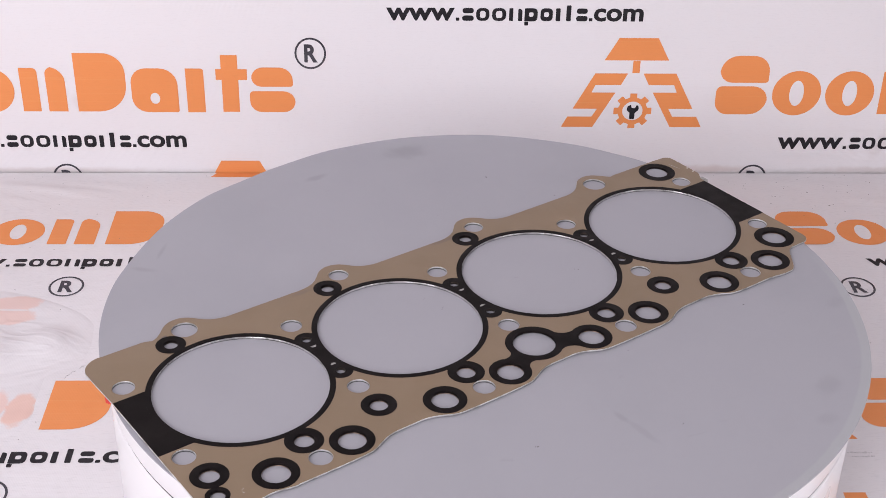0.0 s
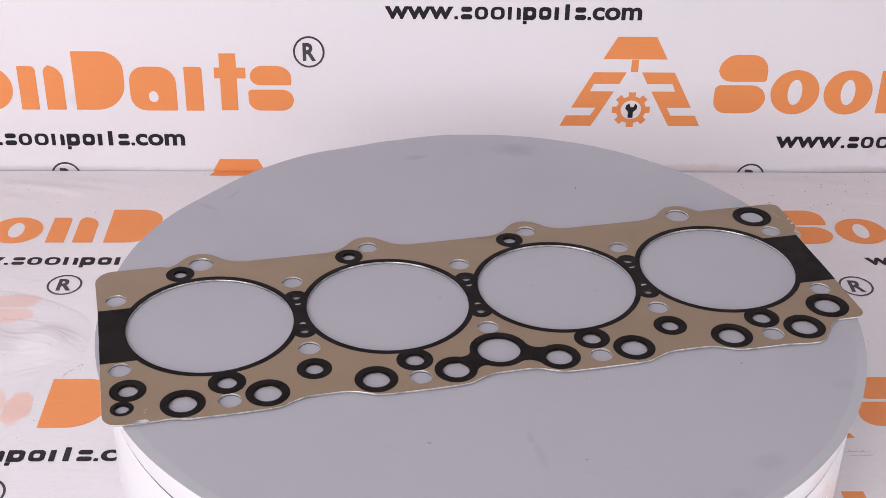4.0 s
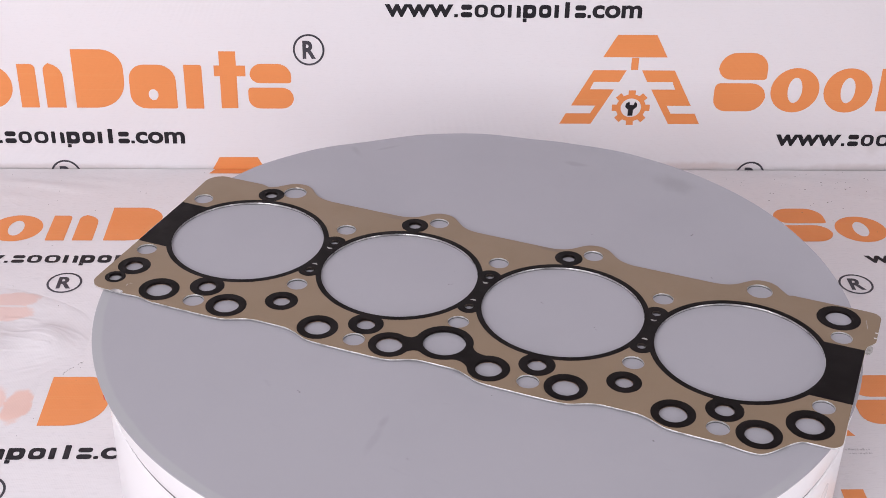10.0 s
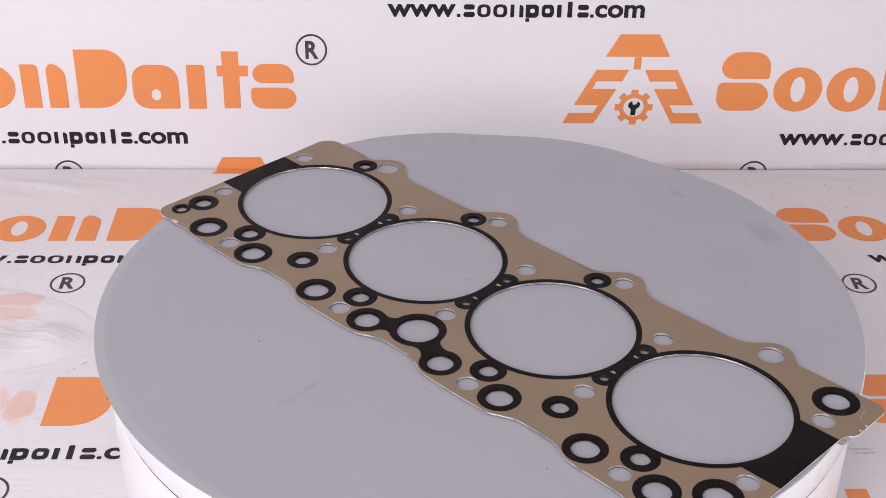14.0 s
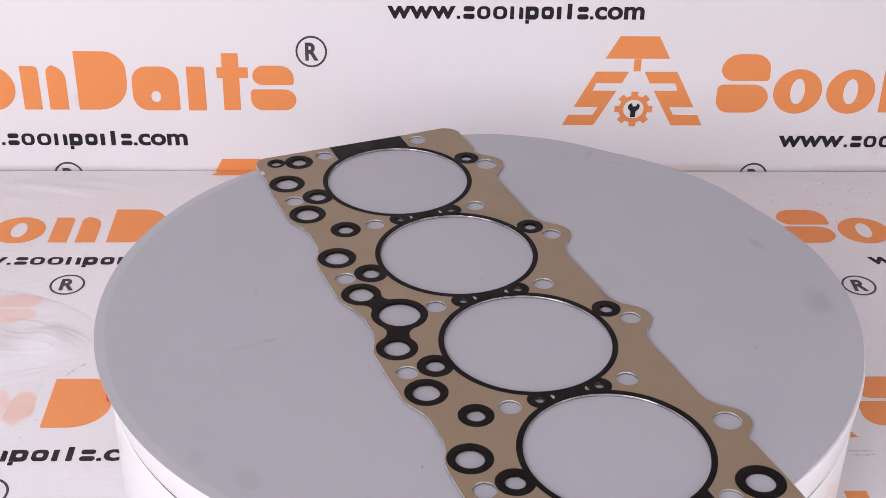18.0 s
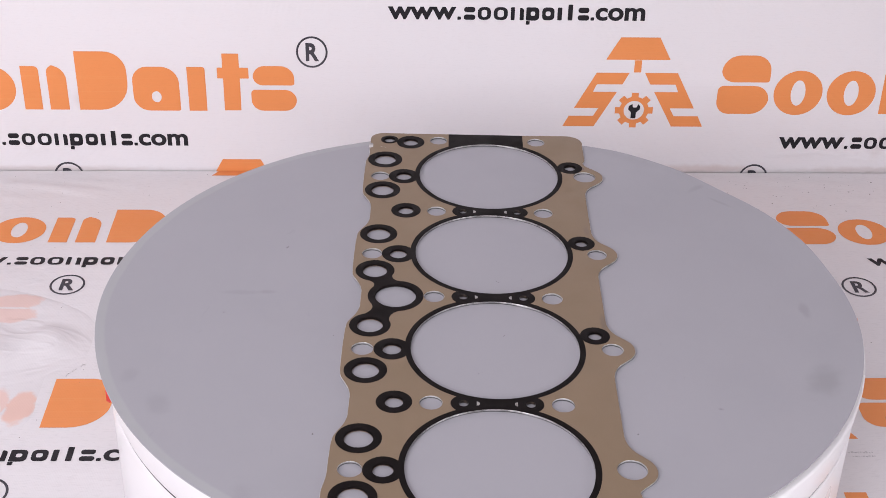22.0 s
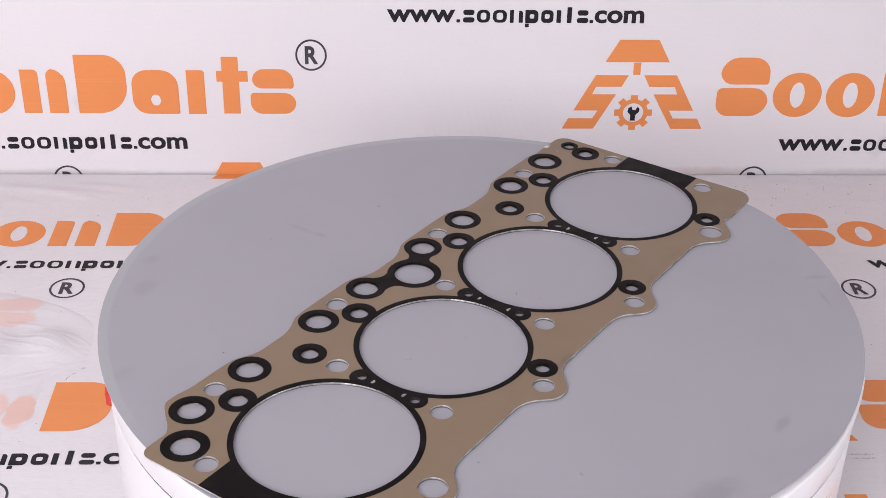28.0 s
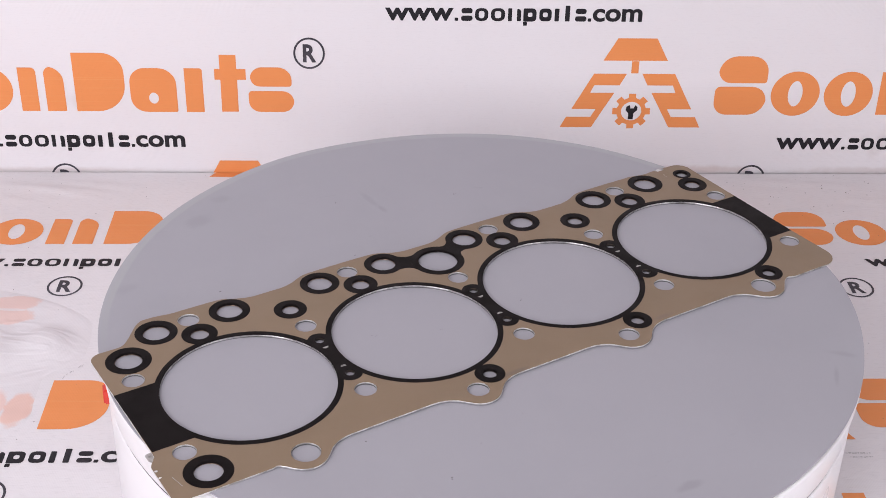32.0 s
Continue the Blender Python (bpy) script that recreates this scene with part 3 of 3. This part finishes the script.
# ---- the turntable ----
RIM, OFF = 0.2679, (-0.0014, -0.0038)     # radius, and the disc's middle from the axis
WARP = ((0, -2.2), (20, -1.9), (30, -0.6), (40, 0.7), (58, 1.9), (70, 1.6), (85, 0.6), (97, -1.6), (104, -2.4), (114, -0.6), (122, -0.8), (135, -2.6),
        (146, -0.6), (156, -0.3), (166, -2.1), (185, -2.7), (205, -2.4), (220, -1.3), (240, -0.8), (260, -0.8), (280, 0.5), (300, -0.4), (330, -1.8), (360, -2.2))


def warp(a):
    a %= 360.0
    for (a0, z0), (a1, z1) in zip(WARP, WARP[1:]):
        if a <= a1:
            f = (a - a0) / (a1 - a0)
            return (z0 + (z1 - z0) * f * f * (3 - 2 * f)) * MM
    return WARP[0][1] * MM


def disc_mesh():
    """A thin, slightly buckled plastic disc; its upper face is at z = 0 in the middle."""
    n, thick = 240, 0.0009
    rings = [0.0005, 0.08, 0.16, 0.20, 0.22, 0.235, 0.245, 0.252, 0.258, 0.2603, 0.2608, 0.2640, 0.2665, 0.2675, RIM]
    verts, faces = [], []
    for r in rings:
        f = max(0.0, (r - 0.20) / (RIM - 0.20))
        for i in range(n):
            a = 360 * i / n
            z = (warp(a) + 0.0025) * f ** 2
            z -= 0.0001 * max(0.0, (r - 0.2605) / (RIM - 0.2605))
            verts.append((OFF[0] + r * math.cos(radians(a)), OFF[1] + r * math.sin(radians(a)), z))
    top = len(verts)
    verts += [(x, y, z - thick) for x, y, z in verts[:top]]
    m = len(rings)
    for k in range(m - 1):
        for i in range(n):
            j = (i + 1) % n
            faces.append((k * n + i, (k + 1) * n + i, (k + 1) * n + j, k * n + j))
            faces.append((top + k * n + i, top + k * n + j, top + (k + 1) * n + j, top + (k + 1) * n + i))
    side = len(verts)
    verts += verts[(m - 1) * n:top] + verts[top + (m - 1) * n:side]
    for i in range(n):
        j = (i + 1) % n
        faces.append((side + i, side + n + i, side + n + j, side + j))
    faces.append(tuple(range(n)))
    mesh = bpy.data.meshes.new("disc")
    mesh.from_pydata(verts, [], faces)
    mesh.polygons.foreach_set("use_smooth", [True] * len(faces))
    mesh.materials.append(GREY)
    return mesh


def turntable():
    thing = tagged(new("turntable"), "round white motor turntable with a smudged grey plastic disc on top", "turntable")
    thing.matrix_basis = Matrix.Translation((0, 0, TABLE + 0.0006))
    z = 0.150 + 0.0012 - THICK
    base = part("base", lathe("base", [(0.0005, 0.0), (0.262, 0.0), (0.2636, 0.002), (0.2642, z - 0.0338), (0.2638, z - 0.0322), (0.2600, z - 0.0319)], PLASTIC), thing, "white glossy drum")
    part("gap_ring", lathe("gap_ring", [(0.2600, z - 0.0325), (0.2632, z - 0.0324), (0.2632, z - 0.0297), (0.2600, z - 0.0296)], GAP), thing, "dark gap round the drum")
    part("upper_ring", lathe("upper_ring", [(0.2600, z - 0.0302), (0.2638, z - 0.0300), (0.2643, z - 0.0285), (0.2664, z - 0.0060), (0.2661, z - 0.0043), (0.2650, z - 0.0036), (0.0005, z - 0.0036)], PLASTIC), thing)
    part("drive_plate", lathe("drive_plate", [(0.1900, z - 0.0036), (0.1900, z - 0.0032), (0.0005, z - 0.0031)], PLASTIC), thing)
    part("switch", box_mesh("switch", 0.2600, 0.2680, -0.005, 0.005, z - 0.0505, z - 0.038, RED, 0.0012), thing, "small red switch", pose(0, 0, 0, 0, 0, -165))
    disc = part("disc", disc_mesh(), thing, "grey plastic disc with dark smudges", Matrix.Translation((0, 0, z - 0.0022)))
    places = [(x * MM, y * MM, 0.0) for x, y in ((40, 17), (41.5, 16.4), (33, -181), (-61, -152), (-59.5, -152.6), (39, 124), (140, 105), (85, 4), (-27, 10), (-27.8, 9.2), (-29, 8), (-33, 26),
                                                 (53, -100), (-108, -237), (-120, -227), (77, 138), (98, 194), (109, 160), (108.5, 158.5), (202, -136), (161, -97), (87, 2))]
    tagged(part("dust", flecks("dust", places, None, (0.0003, 0.0008), 4), disc, "dark dust specks"), kind="stuff")
    return thing, disc


# ---- the gasket; millimetres in its own plane, u along, v across ----
BORES = (-187.6, -62.5, 62.6, 187.9)
BORE, BEAD = 57.4, 61.4
PORTS = ((-212.4, -87.3, 9.2, 14.5), (-158.3, -87.0, 9.2, 14.4), (-87.2, -86.6, 9.2, 14.4), (-33.5, -86.6, 9.2, 14.4), (38.0, -86.4, 9.2, 14.4),
         (91.3, -86.4, 9.2, 14.4), (162.6, -86.5, 9.3, 14.5), (217.1, -86.6, 9.3, 14.6), (245.3, -64.8, 9.4, 15.3), (245.4, 66.1, 9.2, 15.3),
         (-182.8, -70.5, 6.6, 12.4), (-58.0, -70.3, 6.6, 12.4), (66.4, -70.0, 6.6, 12.4), (192.2, -70.1, 6.6, 12.4))
SMALL = ((-125.0, -66.8, 6.2, 11.7), (125.1, -66.2, 6.2, 11.7), (-245.9, -66.7, 6.5, 11.9), (-250.3, -85.2, 4.8, 7.5),
         (-203.4, 68.8, 4.9, 10.3), (-78.6, 69.0, 4.9, 10.3), (46.1, 69.1, 4.9, 10.3))
HUB = (0.3, -70.1, 14.8, 20.0)
BOLTS = [(u, v, 7.4) for u in (-250.3, -124.8, 0.0, 125.0, 250.6) for v in (42.3, -42.5)]
BOLTS += [(u, -90.0, 7.5) for u in (-182.8, -58.1, 66.6, 192.0)]
BOLTS += [(-187.6, 79.9, 9.0), (-62.4, 79.8, 7.3), (62.2, 79.8, 7.3), (187.4, 79.8, 9.2)]
WEBS = [((a + b) / 2, s * 21.6) for a, b in zip(BORES, BORES[1:]) for s in (1, -1)]


def outline():
    """The plate's outline, clockwise from the left end's lower corner."""
    pts = corner(-252.0, -90.6, 11.0, 270, 180) + [(-263.1, -34), (-263.2, 31)]
    pts += corner(-250.0, 68.4, 14.2, 180, 92)
    for i in range(421):
        u = -247.0 + 506.0 * i / 420
        base = 78.1 + 4.2 * smooth((-205.0 - u) / 14) + 5.0 * smooth((u - 198.0) / 14) * 1.0
        v = base
        for c in (-187.8, -62.8, 62.0, 188.4):
            d = abs(u - c)
            if d < 11:
                v = max(v, 79.8 + math.sqrt(15.3 ** 2 - d * d))
            elif d < 17:
                v = max(v, 90.43 - 1.035 * (d - 11))
            elif d < 39:
                v = max(v, 78.0 + 6.2 * ((39 - d) / 22) ** 3)
        pts.append((u, v))
    pts += corner(266.5, 75.6, 7.2, 80, 0) + [(273.6, 46.0), (272.6, 43.5), (268.4, 37.5), (268.0, 32.5), (267.4, -33.0), (267.3, -73.0)]
    pts += corner(259.3, -74.6, 8.0, 0, -90)
    for i in range(421):
        u = 257.0 - 506.0 * i / 420
        v = -95.0
        for c in (-182.8, -58.1, 66.6, 192.0):
            q = abs(u - c) - 32.5
            q = min(1.0, (math.sqrt(q * q + 22.0) + q) / 2 / 21.5)
            v = min(v, -103.8 + 8.8 * q * (2 - q))
        if u > 198:
            v = min(v, -103.8) - 2.0 * smooth((u - 198.0) / 16) + 23.2 * smooth((u - 219.0) / 27)
        if u < -206:
            v = -103.8 + 2.7 * smooth((-206 - u) / 17) - 0.6 * smooth((-224 - u) / 6)
        pts.append((u, v))
    return pts


def widened(loop, d):
    """The loop, moved outwards by d (clockwise loops)."""
    out = []
    n = len(loop)
    for i in range(n):
        (ax, ay), (bx, by) = loop[i - 1], loop[(i + 1) % n]
        tx, ty = bx - ax, by - ay
        k = math.hypot(tx, ty) or 1.0
        out.append((loop[i][0] - ty / k * d, loop[i][1] + tx / k * d))
    return out


def gasket():
    thing = tagged(new("head_gasket"), "beige coated steel head gasket with four bores and black sealing beads", "gasket")
    rim = outline()
    every = [(u, 0.0, BORE) for u in BORES] + [(u, v, r) for u, v, r, q in PORTS + SMALL + (HUB,)] + list(BOLTS) + [(u, v, 3.15) for u, v in WEBS]

    def loops(grow, edge):
        out = [[(u, v) for u, v in widened(rim, edge)]]
        for u, v, r in every:
            out.append(circle(u, v, r + grow, 128 if r > 40 else 40)[::-1])
        return scaled(out)

    part("coated_layer", plate("coated_layer", loops(0.04, -0.12), -0.20 * MM, 0.0, BEIGE, 0.05 * MM), thing, "beige coated top sheet")
    part("steel_layer", plate("steel_layer", loops(0.0, 0.02), -1.35 * MM, -0.18 * MM, CUT, 0.16 * MM), thing, "bare steel middle sheet")
    # The two lower sheets carry the edge's shade in their colour.
    part("gap_layer", plate("gap_layer", loops(0.30, -1.90), -1.62 * MM, -1.33 * MM, GAP_SHADE), thing, "dark sheet standing in for the shaded gap")
    part("bottom_layer", plate("bottom_layer", loops(0.05, -1.60), -THICK, -1.60 * MM, LOWER, 0.10 * MM), thing, "steel bottom sheet, darkened for shade")
    tab = block(-243.5, -234.0, -102.3, -98.9, (0.4, 0.4, 2.6, 2.6), 4)
    part("tab", plate("tab", scaled([tab]), -0.30 * MM, 0.03 * MM, STEEL), thing, "bare steel tab")
    tab = block(264.5, 272.4, 32.0, 40.0, 1.6, 4)
    part("tab", plate("tab", scaled([tab]), -0.90 * MM, -0.50 * MM, SLIT), thing, "bare steel tab")
    tab = block(264.5, 271.4, 30.8, 40.0, 1.6, 4)
    part("tab", plate("tab", scaled([tab]), -1.80 * MM, -1.35 * MM, SLIT), thing, "bare steel tab")
    for u, v, r in ((272.4, 57.2, 1.0), (272.3, 50.4, 1.1)):
        part("chip", plate("chip", scaled([circle(u, v, r, 9, 0.8)]), -0.02 * MM, 0.03 * MM, CUT), thing, "bright chip in the coating")

    def bead(name, shapes, z, label=""):
        part(name, plate(name, scaled(shapes), 0.01 * MM, z * MM, RUBBER), thing, label)

    def sleeve(u, v, r):
        wall = [(r + 0.3, -1.45), (r - 0.20, -1.40), (r - 0.24, -0.7), (r - 0.1, 0.05), (r + 0.5, 0.20), (r + 1.3, 0.17)]
        part("port_sleeve", lathe("port_sleeve", [(a * MM, b * MM) for a, b in wall], RUBBER, 48), thing, "", Matrix.Translation((u * MM, v * MM, 0)))

    # bores: a bright liner and a black bead each
    for u in BORES:
        wall = [(BORE + 0.40, -1.94), (BORE + 0.06, -1.88), (BORE, -1.55), (BORE + 0.16, -1.18), (BORE + 0.16, -1.06), (BORE - 0.04, -0.86), (BORE, -0.46), (BORE + 0.30, -0.40)]
        part("bore_liner", lathe("bore_liner", [(r * MM, z * MM) for r, z in wall], STEEL, 128), thing, "bright steel bore edge", Matrix.Translation((u * MM, 0, 0)))
        collar = [(BORE + 0.30, -0.41), (BORE + 0.03, -0.40), (BORE + 0.03, 0.06), (BORE + 0.30, 0.12)]
        part("bore_collar", lathe("bore_collar", [(r * MM, z * MM) for r, z in collar], RUBBER, 128), thing, "", Matrix.Translation((u * MM, 0, 0)))
        bead("bore_bead", [circle(u, 0, BEAD, 128), circle(u, 0, BORE + 0.05, 128)[::-1]], 0.10, "black ring round a bore")
    # webs between bores with two eyes and two slits each
    for a, b in zip(BORES, BORES[1:]):
        c = (a + b) / 2
        strip = [block(c - 4.1, c + 4.1, -17, 17, 0)]
        for s in (1, -1):
            strip.append([(c + 2.2 * math.cos(radians(t)), s * (13.2 - 2.1 * math.sin(radians(t)))) for t in range(0, 181, 15)])
        bead("web_bead", strip, 0.12, "black web between two bores")
        for loop in strip[1:]:
            part("slit", plate("slit", scaled([loop]), 0.002 * MM, 0.03 * MM, SLIT), thing, "bare steel slit")
    for u, v in WEBS:
        bead("eye_bead", [circle(u, v, 8.4, 40), circle(u, v, 3.2, 24)[::-1]], 0.14)
        part("eyelet", lathe("eyelet", [(3.2 * MM, -1.85 * MM), (3.05 * MM, -1.8 * MM), (3.05 * MM, -0.3 * MM), (3.2 * MM, 0.1 * MM)], EYE_METAL, 24), thing, "", Matrix.Translation((u * MM, v * MM, 0)))
    # ports
    for u, v, r, q in PORTS + SMALL:
        bead("port_bead", [circle(u, v, q, 56), circle(u, v, r, 56)[::-1]], 0.16, "black ring round a port")
        # A ring added to hold the glint low in the port.
        wall = [(r, -1.96), (r - 0.30, -1.90), (r - 0.36, -1.48), (r, -1.40)]
        part("port_edge", lathe("port_edge", [(a * MM, b * MM) for a, b in wall], BROWN if r > 5 else EYE_METAL, 40), thing, "ring coloured as the brown glint inside a port", Matrix.Translation((u * MM, v * MM, 0)))
        sleeve(u, v, r)
    u, v, r, q = HUB
    bead("hub_bead", [circle(u, v, q, 64), circle(u, v, r, 64)[::-1]], 0.16, "black ring round the large port")
    sleeve(u, v, r)
    for gu, gv in ((-33.5, -86.6), (38.0, -86.4)):
        d = Vector((gu - u, gv - v))
        k = d.length
        d /= k
        side = Vector((-d.y, d.x))
        left, right = [], []
        for i in range(13):
            f = i / 12
            x = r + 1.2 + (k - 10.2 - r - 1.2) * f
            w = 7.8 + (3.7 if f < 0.5 else 2.0) * (2 * f - 1) ** 2
            left.append(tuple(Vector((u, v)) + d * x + side * w))
            right.append(tuple(Vector((u, v)) + d * x - side * w))
        bead("neck_bead", [left + right[::-1]], 0.13)
    # ends
    for s, u0, e in ((-1, BORES[0], -263.0), (1, BORES[3], 267.55)):
        v0, v1 = (-33.8, 30.8) if s < 0 else (-33.0, 32.6)
        a0, a1 = math.asin(v0 / 60.0), math.asin(v1 / 60.0)
        arc = [(u0 + s * 60.0 * math.cos(a0 + (a1 - a0) * i / 24), 60.0 * math.sin(a0 + (a1 - a0) * i / 24)) for i in range(25)]
        bead("end_patch", [arc + [(e, v1), (e, v0)]], 0.08, "black coated end")
    # scratches and chips that bare the steel
    rnd = random.Random(2)
    long_cut = [(263.6, 71.0), (264.1, 70.6), (266.3, 60.0), (265.9, 60.2)]
    part("scratch", plate("scratch", scaled([long_cut]), 0.002 * MM, 0.02 * MM, SLIT), thing, "bright scratch")
    for u, v, n in ((-238, -93, 2),):
        for i in range(n):
            x, y, w = u + rnd.uniform(-3, 3), v + rnd.uniform(-5, 5), rnd.uniform(0.15, 0.3)
            a = rnd.uniform(0, 3.1)
            l = rnd.uniform(0.6, 2.2)
            dx, dy = l * math.cos(a), l * math.sin(a)
            part("scratch", plate("scratch", scaled([[(x - dx, y - dy), (x + w * dy / l, y - w * dx / l), (x + dx, y + dy), (x - w * dy / l, y + w * dx / l)]]), 0.002 * MM, 0.02 * MM, STEEL), thing, "bright scratch")
    return thing


room()
table()
hanging_banner()
table_banner()
cloth_flap()
table_dirt()
stand, disc = turntable()
seal = gasket()


def motions():
    """The disc turns at an even rate and carries the gasket."""
    seat = pose(0, 0, 0, 0, 0, 4.131) @ Matrix.Translation((-0.00325, 0.00755, 0))
    turn = [(t, RATE * (t - 6.0)) for t in range(33)]
    walk(disc, [(t, pose(0.0004, 0, 0.1490 - THICK, 0, 0, a)) for t, a in turn])
    walk(seal, [(t, pose(0, 0, TOP - 0.0004, 0, 0, a) @ seat) for t, a in turn])


motions()
